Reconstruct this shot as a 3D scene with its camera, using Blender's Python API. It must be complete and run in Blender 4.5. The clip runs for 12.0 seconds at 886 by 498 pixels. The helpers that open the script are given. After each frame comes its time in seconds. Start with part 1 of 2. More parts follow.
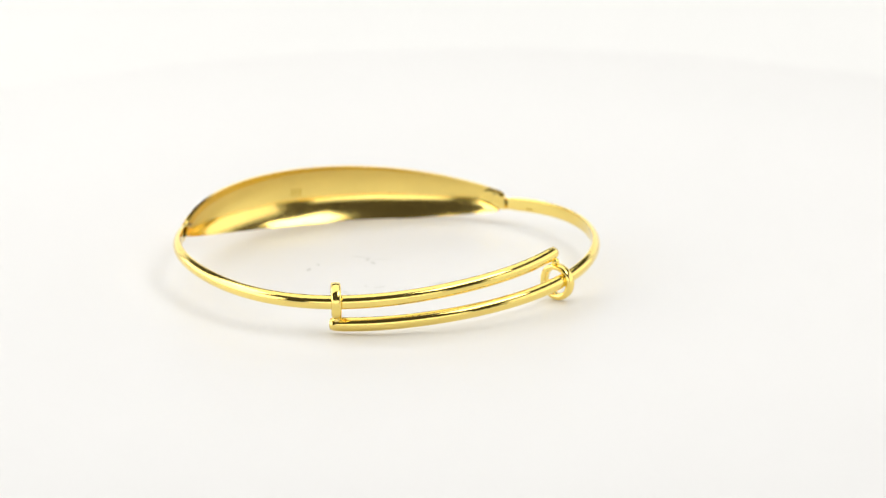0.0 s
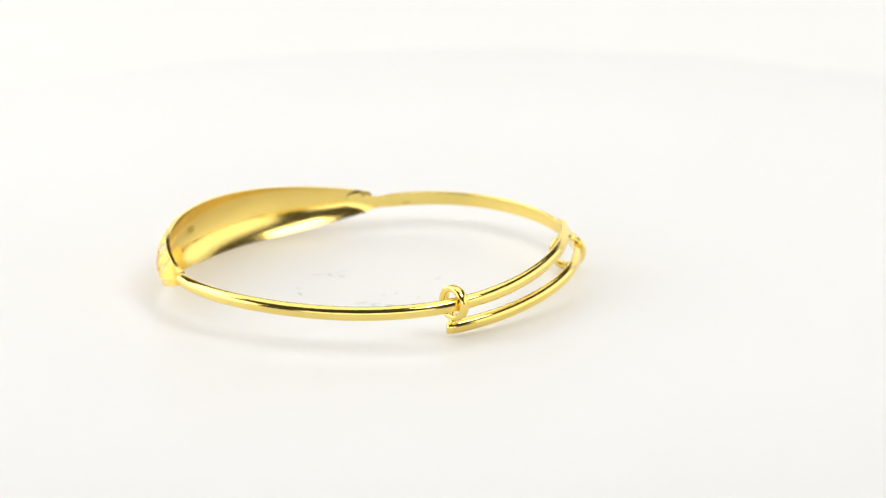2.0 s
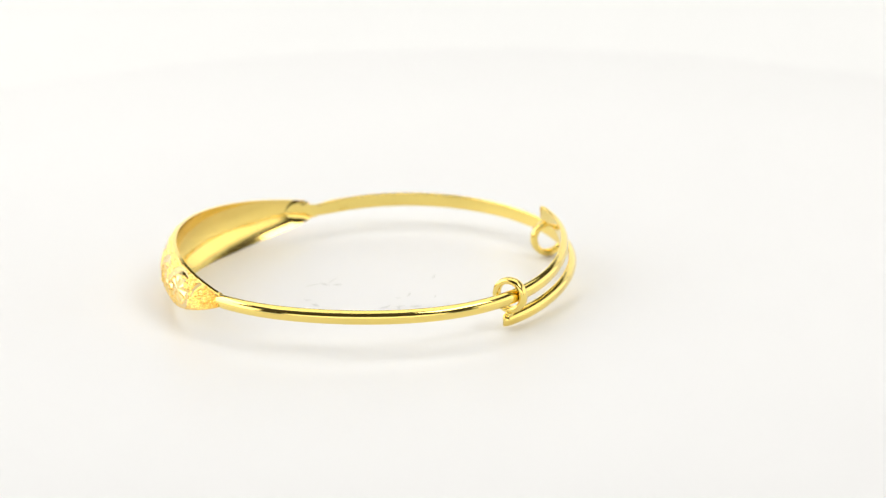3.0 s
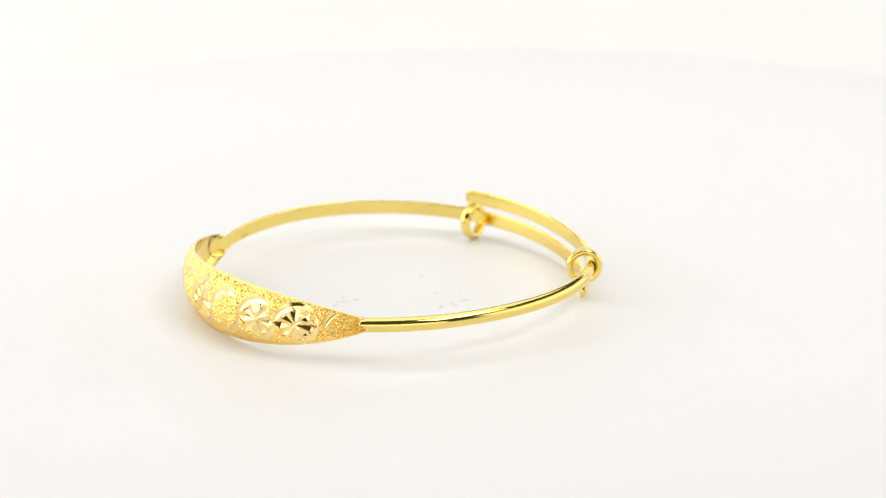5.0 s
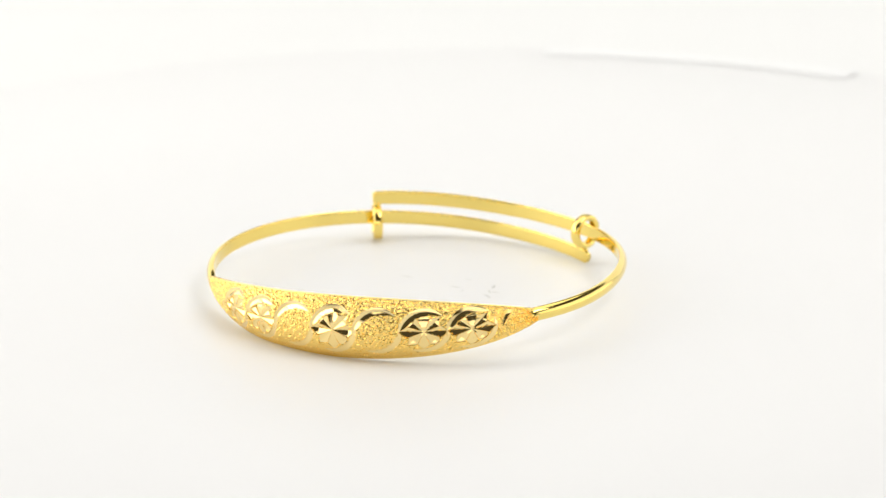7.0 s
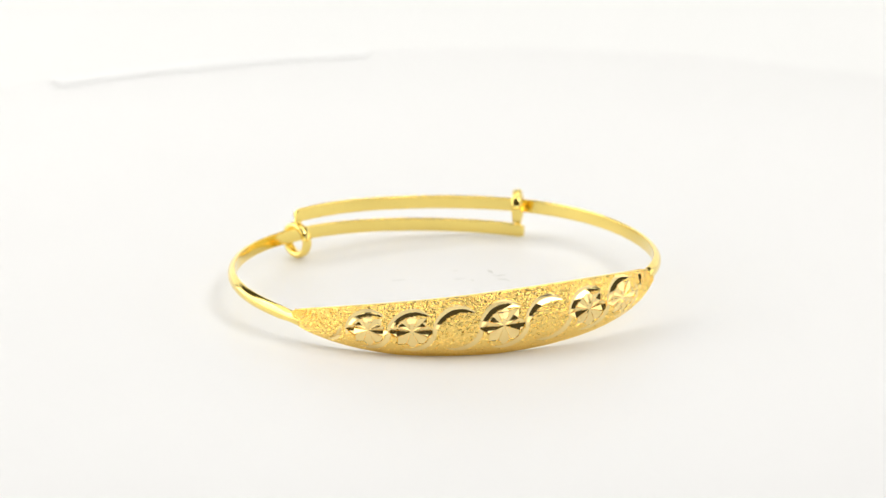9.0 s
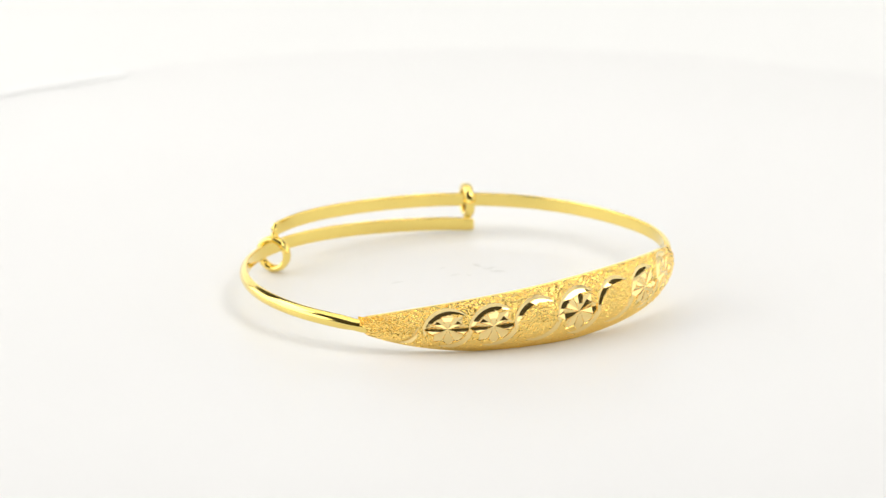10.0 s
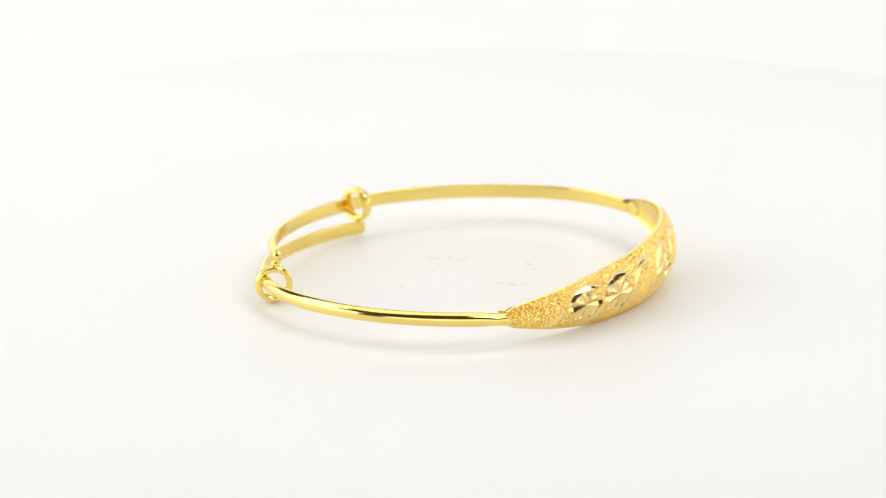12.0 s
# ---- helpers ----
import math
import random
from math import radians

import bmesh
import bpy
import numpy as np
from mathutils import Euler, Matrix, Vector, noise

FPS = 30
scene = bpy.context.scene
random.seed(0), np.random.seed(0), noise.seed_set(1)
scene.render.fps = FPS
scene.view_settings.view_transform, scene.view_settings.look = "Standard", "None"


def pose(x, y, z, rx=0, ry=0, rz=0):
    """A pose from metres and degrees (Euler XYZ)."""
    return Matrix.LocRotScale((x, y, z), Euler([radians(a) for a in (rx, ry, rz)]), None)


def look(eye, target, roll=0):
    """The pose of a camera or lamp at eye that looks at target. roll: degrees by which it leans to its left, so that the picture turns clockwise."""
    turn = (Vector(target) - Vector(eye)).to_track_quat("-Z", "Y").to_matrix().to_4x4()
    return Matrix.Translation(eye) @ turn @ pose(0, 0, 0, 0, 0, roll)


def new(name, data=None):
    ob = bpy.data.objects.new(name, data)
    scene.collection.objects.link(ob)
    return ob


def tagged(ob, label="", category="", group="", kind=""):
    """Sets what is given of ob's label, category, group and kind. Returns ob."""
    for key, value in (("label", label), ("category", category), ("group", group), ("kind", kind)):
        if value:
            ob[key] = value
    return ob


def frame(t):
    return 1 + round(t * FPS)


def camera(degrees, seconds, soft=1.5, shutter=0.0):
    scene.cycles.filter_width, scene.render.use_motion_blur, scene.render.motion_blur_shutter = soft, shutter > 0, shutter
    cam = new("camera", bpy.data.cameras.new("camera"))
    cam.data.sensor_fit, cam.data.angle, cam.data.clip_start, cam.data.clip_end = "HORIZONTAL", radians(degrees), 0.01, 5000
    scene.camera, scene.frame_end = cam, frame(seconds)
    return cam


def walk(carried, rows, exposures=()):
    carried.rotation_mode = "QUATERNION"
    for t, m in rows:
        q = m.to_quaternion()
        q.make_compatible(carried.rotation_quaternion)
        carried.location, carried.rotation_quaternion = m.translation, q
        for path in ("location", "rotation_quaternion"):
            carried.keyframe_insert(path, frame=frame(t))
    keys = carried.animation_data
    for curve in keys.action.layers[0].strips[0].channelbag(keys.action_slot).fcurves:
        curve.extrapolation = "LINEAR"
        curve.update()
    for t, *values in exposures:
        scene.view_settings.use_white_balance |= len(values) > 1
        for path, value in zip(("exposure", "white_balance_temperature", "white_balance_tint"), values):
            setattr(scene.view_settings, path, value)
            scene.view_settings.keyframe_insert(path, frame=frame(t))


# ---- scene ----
# ---------------- camera: stands still ----------------
cam = camera(12.553, 12.0, soft=1.3)
EYE = (0.0, -0.56320, 0.18177)
AIM = (0.00375, 0.01469, 0.0004)
cam.data.dof.use_dof, cam.data.dof.focus_distance, cam.data.dof.aperture_fstop = True, 0.562, 28.0
walk(cam, [(0.0, look(EYE, AIM, -1.341)), (12.0, look(EYE, AIM, -1.341))])

# ---------------- light ----------------
world = bpy.data.worlds.new("world")
scene.world = world
world.use_nodes = True
world.node_tree.nodes["Background"].inputs[0].default_value = (1.0, 0.90, 0.76, 1)
world.node_tree.nodes["Background"].inputs[1].default_value = 0.075


def area_lamp(name, eye, target, w, h, power, colour=(1, 0.994, 0.976)):
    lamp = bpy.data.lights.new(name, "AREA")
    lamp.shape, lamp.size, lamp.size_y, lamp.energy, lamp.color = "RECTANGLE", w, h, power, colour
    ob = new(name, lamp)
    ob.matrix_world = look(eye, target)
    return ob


# unseen panels added on four sides as fill light and for reflections
area_lamp("fill_panel_left", (-0.785, 0.10, 0.20), (0, 0.10, 0.18), 1.3, 0.36, 2.5)
area_lamp("fill_panel_right", (0.785, 0.10, 0.20), (0, 0.10, 0.18), 1.3, 0.36, 0.9)
area_lamp("fill_panel_back", (0.0, 0.885, 0.28), (0, 0, 0.26), 1.5, 0.52, 0.8)
area_lamp("fill_panel_front", (0.0, -0.985, 0.15), (0, 0, 0.15), 1.5, 0.30, 1.4)
area_lamp("lamp_above", (-0.04, 0.25, 0.92), (0, 0.04, 0), 1.5, 1.1, 7.3)
area_lamp("lamp_above_right", (0.43, -0.26, 0.63), (0, 0, 0), 0.50, 0.28, 2.1)
area_lamp("lamp_above_left", (-0.66, 0.14, 0.53), (0, 0, 0), 0.54, 0.34, 1.9)
scene.view_settings.exposure = -0.085


# ---------------- materials ----------------
def material(name, colour, rough, metal=0.0):
    m = bpy.data.materials.new(name)
    m.use_nodes = True
    b = m.node_tree.nodes["Principled BSDF"]
    b.inputs["Base Color"].default_value = (*colour, 1)
    b.inputs["Roughness"].default_value = rough
    b.inputs["Metallic"].default_value = metal
    return m, m.node_tree, b


def noise_node(nt, scale, detail=3.0, rough=0.55):
    tc = nt.nodes.new("ShaderNodeTexCoord")
    n = nt.nodes.new("ShaderNodeTexNoise")
    n.inputs["Scale"].default_value, n.inputs["Detail"].default_value = scale, detail
    n.inputs["Roughness"].default_value = rough
    nt.links.new(tc.outputs["Object"], n.inputs["Vector"])
    return n


def ramp(nt, src, p0, c0, p1, c1):
    r = nt.nodes.new("ShaderNodeValToRGB")
    e = r.color_ramp.elements
    e[0].position, e[0].color, e[1].position, e[1].color = p0, (*c0, 1), p1, (*c1, 1)
    nt.links.new(src, r.inputs[0])
    return r


def bump(nt, b, src, strength, dist):
    n = nt.nodes.new("ShaderNodeBump")
    n.inputs["Strength"].default_value, n.inputs["Distance"].default_value = strength, dist
    nt.links.new(src, n.inputs["Height"])
    nt.links.new(n.outputs[0], b.inputs["Normal"])


GOLD = (0.97, 0.735, 0.215)
GRAIN_GOLD = (0.96, 0.68, 0.20)


def gold(name, colour, r0, r1, relief, scale):
    m, nt, b = material(name, colour, r0, 1.0)
    n = noise_node(nt, scale)
    r = ramp(nt, n.outputs[0], 0.3, (r0,) * 3, 0.75, (r1,) * 3)
    nt.links.new(r.outputs[0], b.inputs["Roughness"])
    big = noise_node(nt, scale * 0.12, 2.0)
    c = ramp(nt, big.outputs[0], 0.3, tuple(v * 0.93 for v in colour), 0.7, colour)
    nt.links.new(c.outputs[0], b.inputs["Base Color"])
    bump(nt, b, n.outputs[0], relief, 0.00005)
    return m


M_POLISHED = gold("polished_gold", (0.96, 0.748, 0.222), 0.06, 0.14, 0.14, 900)
M_SATIN = gold("satin_gold_inside", GOLD, 0.12, 0.20, 0.18, 1400)
M_CUT = gold("diamond_cut_gold", (0.97, 0.75, 0.33), 0.06, 0.12, 0.05, 1200)


def grain_gold():
    m, nt, b = material("grained_gold", GRAIN_GOLD, 0.25, 1.0)
    tc = nt.nodes.new("ShaderNodeTexCoord")
    v = nt.nodes.new("ShaderNodeTexVoronoi")
    v.inputs["Scale"].default_value = 4200
    nt.links.new(tc.outputs["Object"], v.inputs["Vector"])
    bump(nt, b, v.outputs["Distance"], 0.25, 0.0001)
    n = noise_node(nt, 1500)
    r = ramp(nt, n.outputs[0], 0.3, (0.07,) * 3, 0.7, (0.18,) * 3)
    nt.links.new(r.outputs[0], b.inputs["Roughness"])
    return m


M_GRAIN = grain_gold()
M_SOLDER = gold("tarnished_solder", (0.32, 0.22, 0.07), 0.3, 0.5, 0.4, 2500)
M_STAMP, _, _ = material("stamped_mark", (0.74, 0.54, 0.12), 0.4, 1.0)


def white_board(name, colour, rough, spread, scale):
    m, nt, b = material(name, colour, rough)
    n = noise_node(nt, scale, 4.0)
    c = ramp(nt, n.outputs[0], 0.3, tuple(v * (1 - spread) for v in colour), 0.7, colour)
    nt.links.new(c.outputs[0], b.inputs["Base Color"])
    f = noise_node(nt, scale * 40, 3.0)
    bump(nt, b, f.outputs[0], 0.08, 0.0001)
    return m


M_DISC = white_board("white_turntable_plastic", (0.86, 0.855, 0.85), 0.42, 0.012, 14)
M_TABLE = white_board("white_table_sheet", (0.88, 0.88, 0.87), 0.6, 0.01, 6)
# cloth of the added, unseen bounce walls
M_CLOTH = white_board("white_bounce_cloth", (0.86, 0.86, 0.84), 0.8, 0.02, 8)
M_LIP = white_board("pale_rim_strip", (0.92, 0.92, 0.915), 0.6, 0.03, 60)
M_SCUFF = white_board("scuff_grey", (0.79, 0.79, 0.765), 0.7, 0.15, 300)


# ---------------- building ----------------
def mesh_from(name, verts, faces, mat, smooth=False):
    me = bpy.data.meshes.new(name)
    me.from_pydata([tuple(v) for v in verts], [], [tuple(f) for f in faces])
    me.materials.append(mat)
    if smooth:
        me.polygons.foreach_set("use_smooth", [True] * len(me.polygons))
    me.update()
    return me


def part(name, me, parent, label=""):
    ob = new(name, me)
    ob.parent = parent
    if label:
        ob["label"] = label
    return ob


def box_mesh(name, lo, hi, mat):
    x0, y0, z0 = lo
    x1, y1, z1 = hi
    v = [(x0, y0, z0), (x1, y0, z0), (x1, y1, z0), (x0, y1, z0), (x0, y0, z1), (x1, y0, z1), (x1, y1, z1), (x0, y1, z1)]
    f = [(3, 2, 1, 0), (4, 5, 6, 7), (0, 1, 5, 4), (1, 2, 6, 5), (2, 3, 7, 6), (3, 0, 4, 7)]
    return mesh_from(name, v, f, mat)


def sweep(name, path, section, mat, cap=True, smooth=True):
    """Sweep closed sections along a path: section(i, n) gives (across, up) pairs in the frame (radial, up) at each point."""
    verts, faces = [], []
    n = len(path)
    k = None
    for i, (origin, e1, e2) in enumerate(path):
        pts = section(i, n)
        k = len(pts)
        for a, b in pts:
            verts.append(origin + e1 * a + e2 * b)
    for i in range(n - 1):
        for j in range(k):
            a, b = i * k + j, i * k + (j + 1) % k
            faces.append((a, b, b + k, a + k))
    if cap:
        faces.append(tuple(range(k - 1, -1, -1)))
        faces.append(tuple((n - 1) * k + j for j in range(k)))
    me = mesh_from(name, verts, faces, mat, smooth)
    bm = bmesh.new()
    bm.from_mesh(me)
    bmesh.ops.recalc_face_normals(bm, faces=bm.faces)
    bm.to_mesh(me)
    bm.free()
    return me


MM = 0.001
LIFT = 0.40 * MM
CENTRE = (-5.331 * MM, 5.329 * MM)
RATE = 18.9913

# ---------------- the setting ----------------
TABLE_Z = -0.016
tagged(new("table_top", box_mesh("table_top", (-0.8, -1.0, TABLE_Z - 0.02), (0.8, 0.9, TABLE_Z), M_TABLE)),
       "matte white table sheet under the turntable", "table", kind="structure")
# unseen walls, added to bounce light and shape what the gold reflects
for nm, lo, hi in (("bounce_wall_back", (-0.82, 0.9, TABLE_Z - 0.02), (0.82, 0.92, 0.50)),
                   ("bounce_wall_left", (-0.82, -0.48, TABLE_Z - 0.02), (-0.80, 0.9, 0.50)),
                   ("bounce_wall_front", (-0.82, -1.02, TABLE_Z - 0.02), (0.82, -1.0, 0.33)),
                   ("bounce_wall_right", (0.80, -0.48, TABLE_Z - 0.02), (0.82, 0.9, 0.50))):
    tagged(new(nm, box_mesh(nm, lo, hi, M_CLOTH)), "unseen plain white cloth wall added to bounce light", "wall", kind="structure")

# ---------------- turntable ----------------
RIM = 137.0 * MM


def turned(name, profile, mat, seg=160, a0=0.0, a1=360.0):
    full = a1 - a0 > 359.9
    n = seg if full else seg + 1
    verts, faces = [], []
    k = len(profile)
    for i in range(n):
        a = radians(a0 + (a1 - a0) * i / seg)
        for r, z in profile:
            verts.append((r * math.cos(a), r * math.sin(a), z))
    for i in range(seg):
        i2 = (i + 1) % n
        for j in range(k - 1):
            faces.append((i * k + j, i2 * k + j, i2 * k + j + 1, i * k + j + 1))
    me = mesh_from(name, verts, faces, mat, True)
    return me


turntable = tagged(new("turntable"), "round white turntable with a smooth matte plate", "turntable")
part("plate", turned("plate", [(0.00001, 0), (RIM * 0.5, 0), (RIM - 0.0012, 0), (RIM - 0.0003, -0.0003), (RIM, -0.0012),
                               (RIM, -0.006), (RIM - 0.002, -0.007), (0.00001, -0.007)], M_DISC), turntable)
part("base", turned("base", [(0.00001, -0.007), (0.09, -0.007), (0.095, -0.009), (0.096, TABLE_Z), (0.00001, TABLE_Z)], M_DISC), turntable)
# thin raised strip along part of the rim
part("rim_strip", turned("rim_strip", [(RIM - 0.0058, 0.0001), (RIM - 0.0048, 0.0003), (RIM - 0.0018, 0.0003), (RIM - 0.0008, 0.0001)], M_LIP, 40, -77.5, -53.0),
     turntable, "short grey strip along the rim")


def stroke(x, y, length, width, heading, bend):
    """A short curved scuff lying on the plate, tapering to both ends."""
    n = 9
    verts, faces = [], []
    a = radians(heading)
    px, py = x, y
    for i in range(n):
        f = i / (n - 1)
        w = width * (0.25 + 0.75 * math.sin(math.pi * f)) * (0.8 + 0.4 * random.random())
        nx, ny = -math.sin(a), math.cos(a)
        verts += [((px + nx * w / 2) * MM, (py + ny * w / 2) * MM, 0.00004), ((px - nx * w / 2) * MM, (py - ny * w / 2) * MM, 0.00004)]
        px += math.cos(a) * length / (n - 1)
        py += math.sin(a) * length / (n - 1)
        a += radians(bend) / (n - 1)
    for i in range(n - 1):
        faces.append((2 * i, 2 * i + 1, 2 * i + 3, 2 * i + 2))
    part("scuff_mark", mesh_from("scuff_mark", verts, faces, M_SCUFF), turntable)


for args in ((-13.2, -1.6, 2.2, 0.5, -40, 50), (-11.6, -3.4, 1.6, 0.35, -20, -40), (-10.2, -5.0, 1.8, 0.5, -70, 30),
             (-12.4, -4.4, 1.5, 0.4, 20, 30), (-6.6, -2.2, 1.8, 0.35, 10, 20), (-8.0, -1.0, 0.9, 0.3, -60, 0), (2.2, -0.9, 2.0, 0.35, 15, 10),
             (-16.6, 6.6, 1.6, 0.6, 60, 30), (-14.8, 9.0, 1.2, 0.4, 100, 20), (-9.8, 13.6, 2.4, 0.3, -35, 20),
             (-7.2, 12.6, 2.0, 0.45, -120, 40), (-7.0, 10.4, 1.2, 0.7, -70, 10), (-4.0, 11.5, 3.0, 0.25, 170, 30), (-5.0, -6.0, 1.0, 0.3, 30, 0)):
    stroke(*args)


# ---------------- bangle ----------------
bangle = tagged(new("bangle"), "shiny yellow gold adjustable bangle with an engraved leaf-shaped plate", "bangle")
A_PL, A_PR, A_E1, A_E2 = 169.93, 50.99, 256.12 - 360.0, 328.79
A_R = [2077.135, -8248.208, 12836.995, -9749.169, 3598.172, -508.587, -11.091, 3.828, 30.118]
A_Z = [-14.475, 29.698, -13.952, 0.277, 5.007]
B_R = [510.799, -2447.981, 4621.477, -4431.546, 2320.882, -652.398, 69.383, 8.832, 29.429]
B_Z = [-1.773, 12.984, -20.923, 7.659, 2.965]
T_R = [136.777, -386.528, 300.739, 66.256, -193.796, 87.52, -0.747, -10.201, 29.981]
T_Z = [-11.619, 16.962, -18.49, 14.546, 4.502]
U_R = [136.777, -386.528, 300.739, 66.256, -193.796, 87.446, -0.562, -8.673, 29.161]
U_Z = [21.496, -40.735, 37.42, -15.682, 1.835]


def curve_at(rp, zp, a0, a1, s):
    a = radians(a0 + (a1 - a0) * s)
    r = np.polyval(rp, s) * MM
    return a, r, np.polyval(zp, s) * MM + LIFT


def wire_path(rp, zp, a0, a1, n, s0=0.0, s1=1.0):
    path = []
    for i in range(n):
        s = s0 + (s1 - s0) * i / (n - 1)
        a, r, z = curve_at(rp, zp, a0, a1, min(max(s, 0), 1))
        a = radians(a0 + (a1 - a0) * s)
        path.append((Vector((r * math.cos(a), r * math.sin(a), z)), Vector((math.cos(a), math.sin(a), 0)), Vector((0, 0, 1))))
    return path


def half_round(h, t, k=20):
    """Flat towards the centre, round outside, with softened corners."""
    pts = []
    for j in range(k + 1):
        b = -math.pi / 2 + math.pi * j / k
        pts.append((-0.42 * t + t * math.cos(b), 0.5 * h * math.sin(b)))
    pts += [(-0.50 * t, 0.46 * h), (-0.52 * t, 0.40 * h), (-0.52 * t, -0.40 * h), (-0.50 * t, -0.46 * h)]
    return pts


WH, WT = 2.08 * MM, 1.00 * MM


def wire_section(i, n):
    e = min(i, n - 1 - i)
    f = (0.80, 0.93, 0.985)[e] if e < 3 else 1.0
    return [(a * f, b * f) for a, b in half_round(WH, WT)]


def necked_section(i, n):
    """The wire narrows a little where it leaves the plate."""
    neck = 1 - 0.15 * max(0.0, 1 - abs(i - 4.0) / 3.5)
    return [(a, b * neck) for a, b in wire_section(i, n)]


wire_a = part("wire", sweep("wire", wire_path(A_R, A_Z, A_PL, A_E2, 150, -0.012, 1.006), wire_section, M_POLISHED), bangle, "polished gold half-round wire")
wire_b = part("wire", sweep("wire", wire_path(B_R, B_Z, A_PR, A_E1, 150, -0.012, 1.006), necked_section, M_POLISHED), bangle, "polished gold half-round wire")


def loop_ring(angle, r, zc, outer, name, owner, lead=0.0, squash=1.0):
    """A band bent to a ring round the other wire; its plane stands across the wire."""
    a = radians(angle)
    rad_v, tan_v, up = Vector((math.cos(a), math.sin(a), 0)), Vector((-math.sin(a), math.cos(a), 0)), Vector((0, 0, 1))
    tan_v = (tan_v + rad_v * lead).normalized()
    side = tan_v.cross(up)
    c = rad_v * r + up * zc
    band_t, band_w = 0.98 * MM, 1.45 * MM
    mid = outer / 2 - band_t / 2
    verts, faces = [], []
    n = 40
    sec = []
    for j in range(12):
        b = 2 * math.pi * j / 12
        cx, cy = math.cos(b), math.sin(b)
        sec.append((0.5 * band_t * math.copysign(abs(cx) ** 0.7, cx), 0.5 * band_w * math.copysign(abs(cy) ** 0.7, cy)))
    for i in range(n):
        t = 2 * math.pi * i / n
        d = side * math.cos(t) * squash + up * math.sin(t)
        for u, w in sec:
            verts.append(c + d * (mid + u) + tan_v * w)
    for i in range(n):
        for j in range(12):
            i2, j2 = (i + 1) % n, (j + 1) % 12
            faces.append((i * 12 + j, i * 12 + j2, i2 * 12 + j2, i2 * 12 + j))
    me = mesh_from(name, verts, faces, M_POLISHED, True)
    bm = bmesh.new()
    bm.from_mesh(me)
    bmesh.ops.recalc_face_normals(bm, faces=bm.faces)
    bm.to_mesh(me)
    bm.free()
    return part(name, me, owner, "polished gold ring looped round the other wire")


def ball(name, at, size, owner):
    bm = bmesh.new()
    bmesh.ops.create_uvsphere(bm, u_segments=14, v_segments=9, radius=1.0)
    for v in bm.verts:
        v.co = Vector((v.co.x * size[0], v.co.y * size[1], v.co.z * size[2])) + at
    me = bpy.data.meshes.new(name)
    bm.to_mesh(me)
    bm.free()
    me.materials.append(M_POLISHED)
    me.polygons.foreach_set("use_smooth", [True] * len(me.polygons))
    return part(name, me, owner)


# ring at the end of the lower wire, round the upper one; and the other way about
loop_ring(257.2, 29.0 * MM, 4.60 * MM + LIFT, 5.25 * MM, "end_ring", bangle, -0.27)
loop_ring(328.4, 29.7 * MM, 2.50 * MM + LIFT, 5.5 * MM, "end_ring", bangle, 0.12)
for ang, r, z in ((257.2, 28.8, 1.75), (328.4, 29.4, 5.45)):
    a = radians(ang)
    ball("solder_joint", Vector((r * MM * math.cos(a), r * MM * math.sin(a), z * MM + LIFT)), (0.62 * MM, 0.62 * MM, 0.55 * MM), bangle)

# ---------------- plate of the bangle ----------------
NS, NV = 1120, 168
BULGE = 1.85 * MM
ARC = radians(A_PL - A_PR) * 28.8 * MM
rng = np.random.default_rng(5)


def base_grid():
    s = np.linspace(0, 1, NS + 1)[:, None]
    v = np.linspace(0, 1, NV + 1)[None, :]
    ang = np.radians(A_PR + (A_PL - A_PR) * s)
    zt, zb = np.polyval(T_Z, s), np.polyval(U_Z, s)
    rt, rb = np.polyval(T_R, s), np.polyval(U_R, s)
    zb = np.maximum(zb, -0.38)
    mid, half = (zt + zb) / 2, np.maximum((zt - zb) / 2, 1.18 - 0.2 * s)
    half = half * (1 - 0.22 * np.clip(1 - np.minimum(s, 1 - s) / 0.016, 0, 1) ** 2)
    zt, zb = mid + half, mid - half
    z = zb + (zt - zb) * v
    dome = BULGE / MM * (1 - np.abs(2 * v - 1) ** 2.1) * np.clip(half / 4.4, 0, 1) ** 1.3
    r = rb + (rt - rb) * v + dome
    P = np.stack([r * np.cos(ang), r * np.sin(ang), z + 0 * ang], -1) * MM
    P[..., 2] += LIFT
    return P, s, v, half


P0, S_, V_, HALF = base_grid()
du = np.gradient(P0, axis=0)
dv = np.gradient(P0, axis=1)
NRM = np.cross(du, dv)
NRM /= np.linalg.norm(NRM, axis=2)[..., None] + 1e-12
if (NRM[NS // 2, NV // 2, :2] * P0[NS // 2, NV // 2, :2]).sum() < 0:
    NRM = -NRM
# local coordinates on the plate in mm: along (from the first end) and up from the middle line
U_MM = (S_ * ARC / MM) + 0 * V_
W_MM = (V_ - 0.5) * 2 * HALF

UNIT = 6.33
MIDU = (113.3 - A_PR) / (A_PL - A_PR) * ARC / MM
height = np.zeros_like(U_MM)
kind = np.zeros(U_MM.shape, int)
names_of = {}


# uneven edge where the cuts run into the grain
ragged = np.repeat(np.repeat(rng.random((NS // 3 + 2, NV // 3 + 2)), 3, 0), 3, 1)[:NS + 1, :NV + 1]


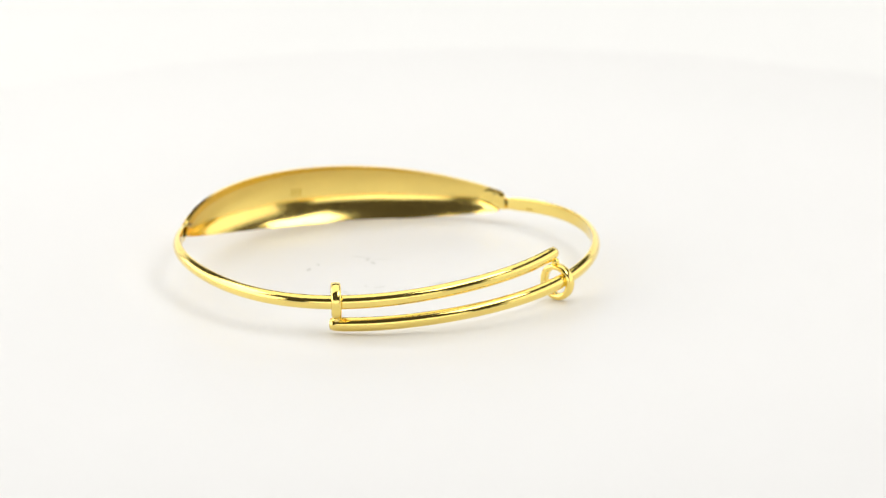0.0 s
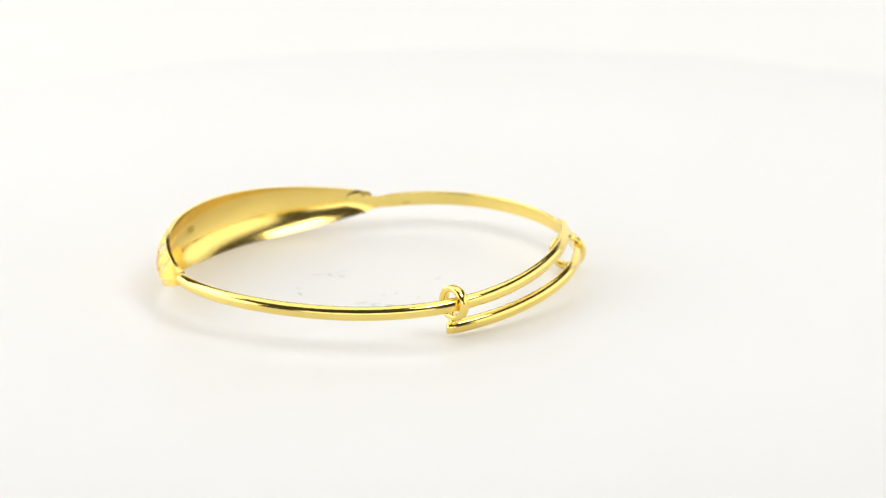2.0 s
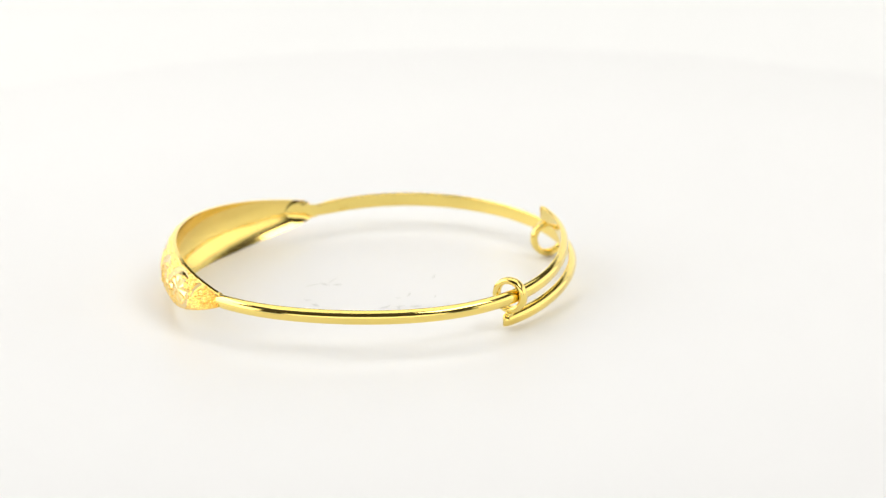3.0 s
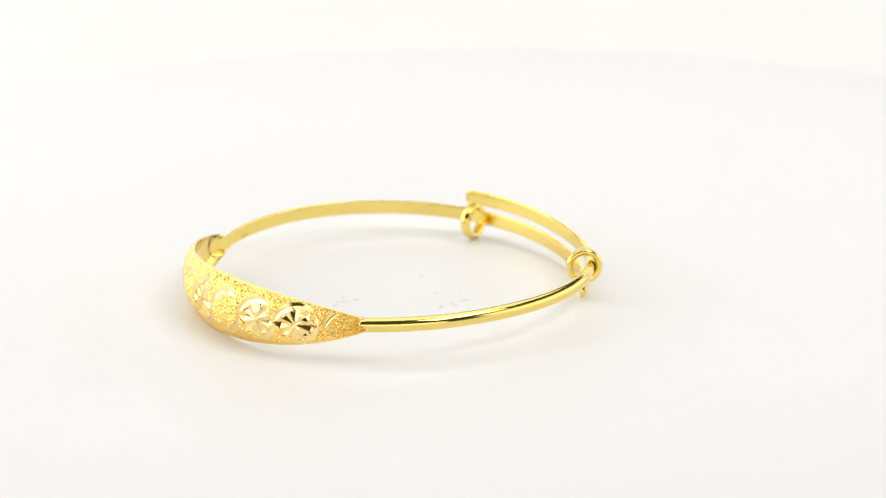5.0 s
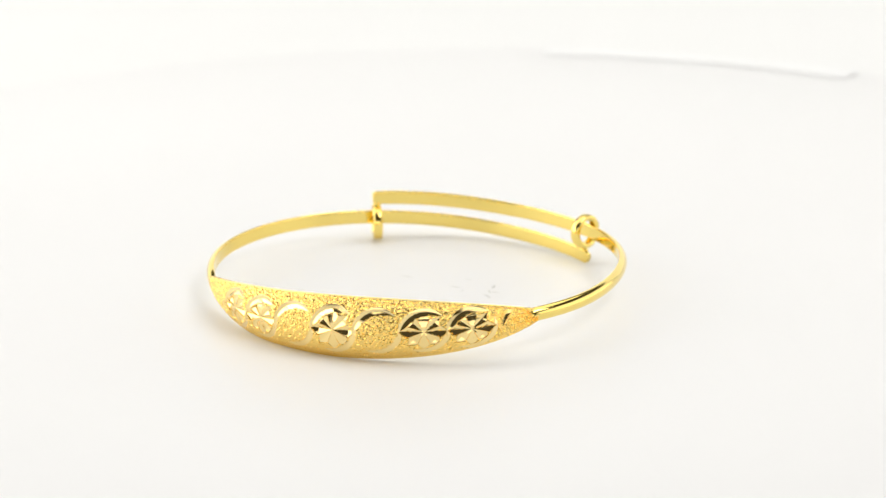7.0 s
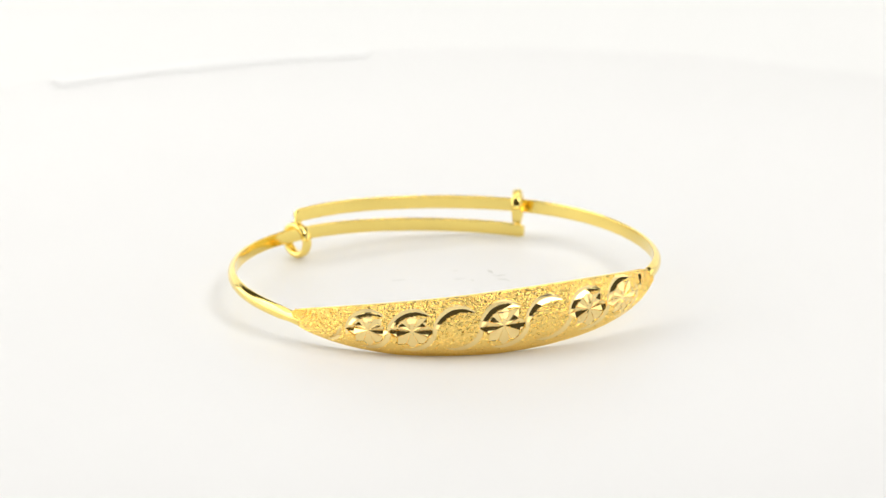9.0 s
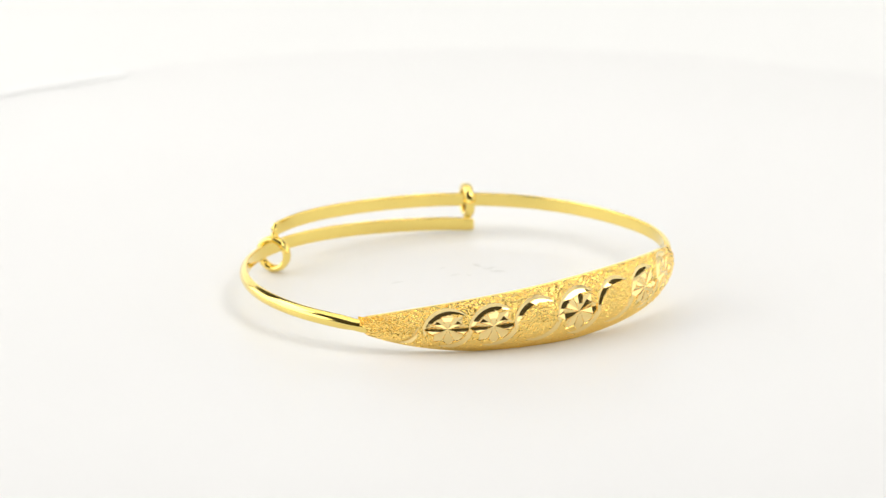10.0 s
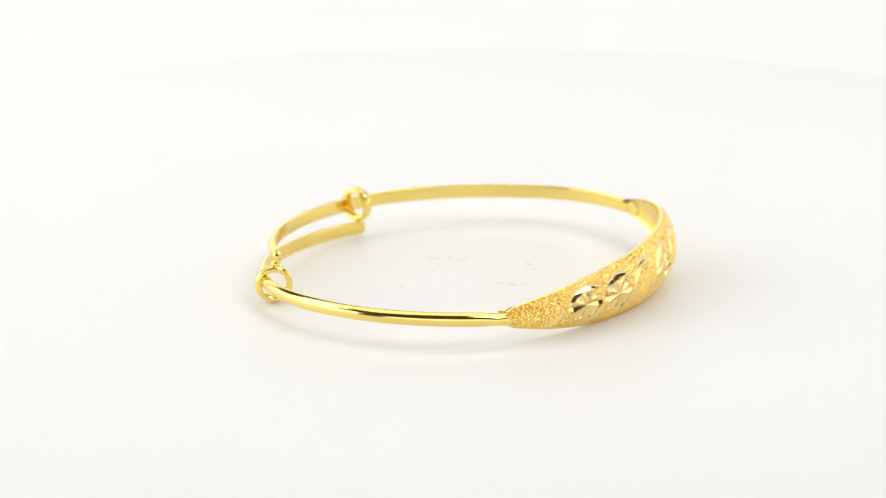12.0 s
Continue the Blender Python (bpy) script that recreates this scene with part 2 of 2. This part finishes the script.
def moon(cu, cw, rad_, tilt, thick, lo, hi, deep=0.5, low=0.0, flat=1.0):
    """A crescent groove: a short steep outer side, a broad inner side that fades into the grain."""
    x, y = U_MM - cu, (W_MM - cw) / flat
    rho = np.hypot(x, y)
    an = (np.degrees(np.arctan2(y, x)) - tilt + 180) % 360 - 180
    f = np.clip((an - lo) / (hi - lo), 0, 1)
    wid = thick * np.sin(np.pi * f) ** 0.6
    u = (rho - (rad_ - wid * 0.5)) / np.maximum(wid * 0.5, 1e-6)
    m = (an > lo) & (an < hi) & (u < 1) & (u > -1 + 0.38 * ragged) & (wid > 0.05)
    d = np.where(u > low, (1 - u) / (1 - low), (1 + u) / (1 + low))
    return m, -deep * np.clip(d, 0, 1) * np.clip(wid / thick, 0, 1)


def petal(cu, cw, reach, heading, flat=1.0, steep=0.3):
    """A kite-shaped V cut from the flower's middle, sunk into a shallow trough that is deepest along the level line."""
    c, n = math.cos(heading), math.sin(heading)
    x, y = U_MM - cu, (W_MM - cw) / flat
    along, off = x * c + y * n, np.abs(-x * n + y * c)
    half = np.minimum(along * 0.405, (reach - along) * 0.80)
    trough = 0.20 * np.clip(1 - np.abs(y) / reach, 0, 1)
    return (off < half) & (along > 0), -steep * (half - off) - 0.015 - trough


def engrave(m, d, code):
    global height, kind
    m = m & (np.abs(W_MM) < HALF - 0.15)
    height = np.where(m, d, height)
    kind = np.where(m, code, kind)


code = 1
for k in range(-3, 4):
    cu = MIDU + k * UNIT
    sp = abs(k) / 3.0
    R, flat = 3.5 - 0.1 * sp, 1 - 0.13 * sp
    blooms = k not in (-1, 1)
    if blooms:
        for j in (1, 2, 3, 5, 6, 7):
            m, d = petal(cu, 0.0, R * 0.88, j * math.pi / 4, flat, 0.28 if j % 2 else (0.12 if j == 2 else 0.22))
            engrave(m, d, code)
        names_of[code] = ("flower_engraving", "bright diamond-cut flower facets")
        code += 1
    m, d = moon(cu, 0.0, R, 120, 0.40 * R, -78, 76, 0.25 * flat, 0.28, flat)
    engrave(m, d, code)
    names_of[code] = ("crescent_engraving", "bright crescent-shaped cut")
    code += 1
    m, d = moon(cu, 0.0, R, -50, 0.28 * R, -70, 75, 0.18, -0.35, flat)
    engrave(m, d, code)
    names_of[code] = ("crescent_engraving", "bright crescent-shaped cut")
    code += 1
    if blooms:
        for j in (0, 4):
            m, d = petal(cu, 0.0, R * 0.97, j * math.pi / 4, flat, 0.36)
            engrave(m, d, code)
        names_of[code] = ("flower_engraving", "bright diamond-cut flower facets")
        code += 1
for cu, tilt, R in ((MIDU + 4 * UNIT, 130, 2.3), (MIDU - 4 * UNIT, -50, 2.3)):
    m, d = moon(cu, 0.0, R, tilt, 0.9, -60, 60, 0.3, 0.2)
    engrave(m, d, code)
    names_of[code] = ("crescent_engraving", "bright crescent-shaped cut")
    code += 1


def soft_noise(cells):
    """Random heights on a lattice of so many cells, blended between its points."""
    rough = rng.normal(0, 1, (NS // cells + 2, NV // cells + 2))
    ii, jj = np.arange(NS + 1) / cells, np.arange(NV + 1) / cells
    i0, j0 = ii.astype(int), jj.astype(int)
    fi, fj = (ii - i0)[:, None], (jj - j0)[None, :]
    return ((rough[i0][:, j0] * (1 - fi) + rough[i0 + 1][:, j0] * fi) * (1 - fj)
            + (rough[i0][:, j0 + 1] * (1 - fi) + rough[i0 + 1][:, j0 + 1] * fi) * fj)


grain = 0.048 * soft_noise(4) + 0.026 * soft_noise(2)
edge_fade = np.clip((HALF - np.abs(W_MM)) / 0.12, 0, 1)
lift = np.where(kind == 0, grain * edge_fade, height)
OUT = P0 + NRM * (lift * MM)[..., None]
RADIAL = P0 * np.array([1.0, 1.0, 0.0])
RADIAL /= np.linalg.norm(RADIAL, axis=2)[..., None]
INN = P0 - RADIAL * (0.50 + 0.06 * np.clip((HALF - np.abs(W_MM)) / 2.0, 0, 1))[..., None] * MM


def grid_faces(mask):
    i, j = np.nonzero(mask)
    w = NV + 1
    return np.stack([i * w + j, (i + 1) * w + j, (i + 1) * w + j + 1, i * w + j + 1], 1)


def sub_mesh(name, P, quads, mat, smooth):
    used, inv = np.unique(quads.ravel(), return_inverse=True)
    return mesh_from(name, P.reshape(-1, 3)[used], inv.reshape(quads.shape), mat, smooth)


cell = kind[:-1, :-1]
plate = part("engraved_plate", sub_mesh("engraved_plate", OUT, grid_faces(cell == 0), M_GRAIN, False), bangle, "grained sparkling gold face of the plate")
for c, (nm, lab) in names_of.items():
    q = grid_faces(cell == c)
    if len(q) > 12:
        part(nm, sub_mesh(nm, OUT, q, M_CUT, False), plate, lab)
# inner sheet and its turned edge
step = 8
Pi = INN[::step, ::step]
ni, nj = Pi.shape[:2]
verts = [tuple(p) for p in Pi.reshape(-1, 3)]
faces = [(i * nj + j, i * nj + j + 1, (i + 1) * nj + j + 1, (i + 1) * nj + j) for i in range(ni - 1) for j in range(nj - 1)]
part("inner_face", mesh_from("inner_face", verts, faces, M_SATIN, True), plate, "smooth polished hollow back of the plate")
ring_o = np.concatenate([OUT[:, 0], OUT[-1, 1:], OUT[-2::-1, -1], OUT[0, -2:0:-1]])
ring_i = np.concatenate([INN[:, 0], INN[-1, 1:], INN[-2::-1, -1], INN[0, -2:0:-1]])
m_ = len(ring_o)
part("plate_edge", mesh_from("plate_edge", np.concatenate([ring_o, ring_i]),
     [(i, (i + 1) % m_, m_ + (i + 1) % m_, m_ + i) for i in range(m_)], M_POLISHED), plate)


def tab(angle0, angle1, name="joint_tab"):
    """The flattened, round-ended tongue of the wire, soldered to the hollow side of the plate."""
    n, k = 14, 9
    verts, faces = [], []
    for i in range(n + 1):
        f = i / n
        ang = angle0 + (angle1 - angle0) * f
        s = (ang - A_PR) / (A_PL - A_PR)
        si = min(max(int(round(s * NS)), 0), NS)
        hw = (0.98 + 0.5 * min(f * 3.5, 1.0)) * math.sqrt(max(1 - max(0, (f - 0.6) / 0.4) ** 2, 0.0004))
        for j in range(k + 1):
            v = min(max(0.5 + (j / k - 0.5) * hw / HALF[si, 0], 0.03), 0.97)
            vj = min(max(int(round(v * NV)), 0), NV)
            p = INN[si, 0]
            rr = min(math.hypot(p[0], p[1]), math.hypot(INN[si, NV, 0], INN[si, NV, 1])) - 0.05 * MM
            surf = math.hypot(INN[si, vj, 0], INN[si, vj, 1]) - 0.05 * MM
            rr = min(rr * (1 - f) + surf * f, surf)
            a = radians(ang)
            zz = P0[si, 0, 2] + (P0[si, NV, 2] - P0[si, 0, 2]) * v
            verts.append((rr * math.cos(a), rr * math.sin(a), zz))
    for i in range(n):
        for j in range(k):
            faces.append((i * (k + 1) + j, i * (k + 1) + j + 1, (i + 1) * (k + 1) + j + 1, (i + 1) * (k + 1) + j))
    part(name, mesh_from(name, verts, faces, M_POLISHED, True), bangle, "flattened wire end soldered inside the plate")


tab(A_PR - 2.0, A_PR + 8.0)
tab(A_PL + 2.0, A_PL - 6.0)

# worn hallmark inside the plate, and one on the wire: plain bars
for k, ang in enumerate((118.2, 116.9, 115.6)):
    s = (ang - A_PR) / (A_PL - A_PR)
    si = int(s * NS)
    verts, faces = [], []
    for j in range(4):
        for da in (-0.35, 0.35):
            vj = int(NV * (0.47 + 0.045 * j))
            p = INN[si, vj]
            rr = math.hypot(p[0], p[1]) - 0.03 * MM
            a = radians(ang + da)
            verts.append((rr * math.cos(a), rr * math.sin(a), p[2]))
    for j in range(3):
        faces.append((2 * j, 2 * j + 1, 2 * j + 3, 2 * j + 2))
    part("hallmark_bar", mesh_from("hallmark_bar", verts, faces, M_STAMP), plate, "worn stamped hallmark")

# a second worn mark on the flat side of the lower wire, and dark solder at the joint
for da in (0.0, 0.9, 1.8):
    sA = (A_PR - (41.5 - da)) / (A_PR - A_E1)
    a, r, z = curve_at(B_R, B_Z, A_PR, A_E1, sA)
    rr = r - 0.555 * WT
    verts = []
    for dz in (-0.75, -0.35):
        for d2 in (-0.25, 0.25):
            a2 = a + radians(d2)
            verts.append((rr * math.cos(a2), rr * math.sin(a2), z + dz * MM))
    part("hallmark_bar", mesh_from("hallmark_bar", verts, [(0, 1, 3, 2)], M_STAMP), wire_b, "worn stamped hallmark")
for ang, v in ((A_PR + 2.4, 0.86), (A_PL - 2.0, 0.84)):
    si = int((ang - A_PR) / (A_PL - A_PR) * NS)
    p = INN[si, int(v * NV)]
    ball("solder_spot", Vector((p[0] * 0.995, p[1] * 0.995, p[2])), (0.62 * MM, 0.62 * MM, 0.24 * MM), bangle).data.materials[0] = M_SOLDER


# ---------------- what moves ----------------
def motions():
    turn_rows, bangle_rows = [], []
    for i in range(25):
        t = i * 0.5
        deg = RATE * t
        turn_rows.append((t, pose(0, 0, 0, 0, 0, deg)))
        a = radians(deg)
        x = CENTRE[0] * math.cos(a) - CENTRE[1] * math.sin(a)
        y = CENTRE[0] * math.sin(a) + CENTRE[1] * math.cos(a)
        bangle_rows.append((t, pose(x, y, 0, 0, 0, deg)))
    walk(turntable, turn_rows)
    walk(bangle, bangle_rows)


motions()
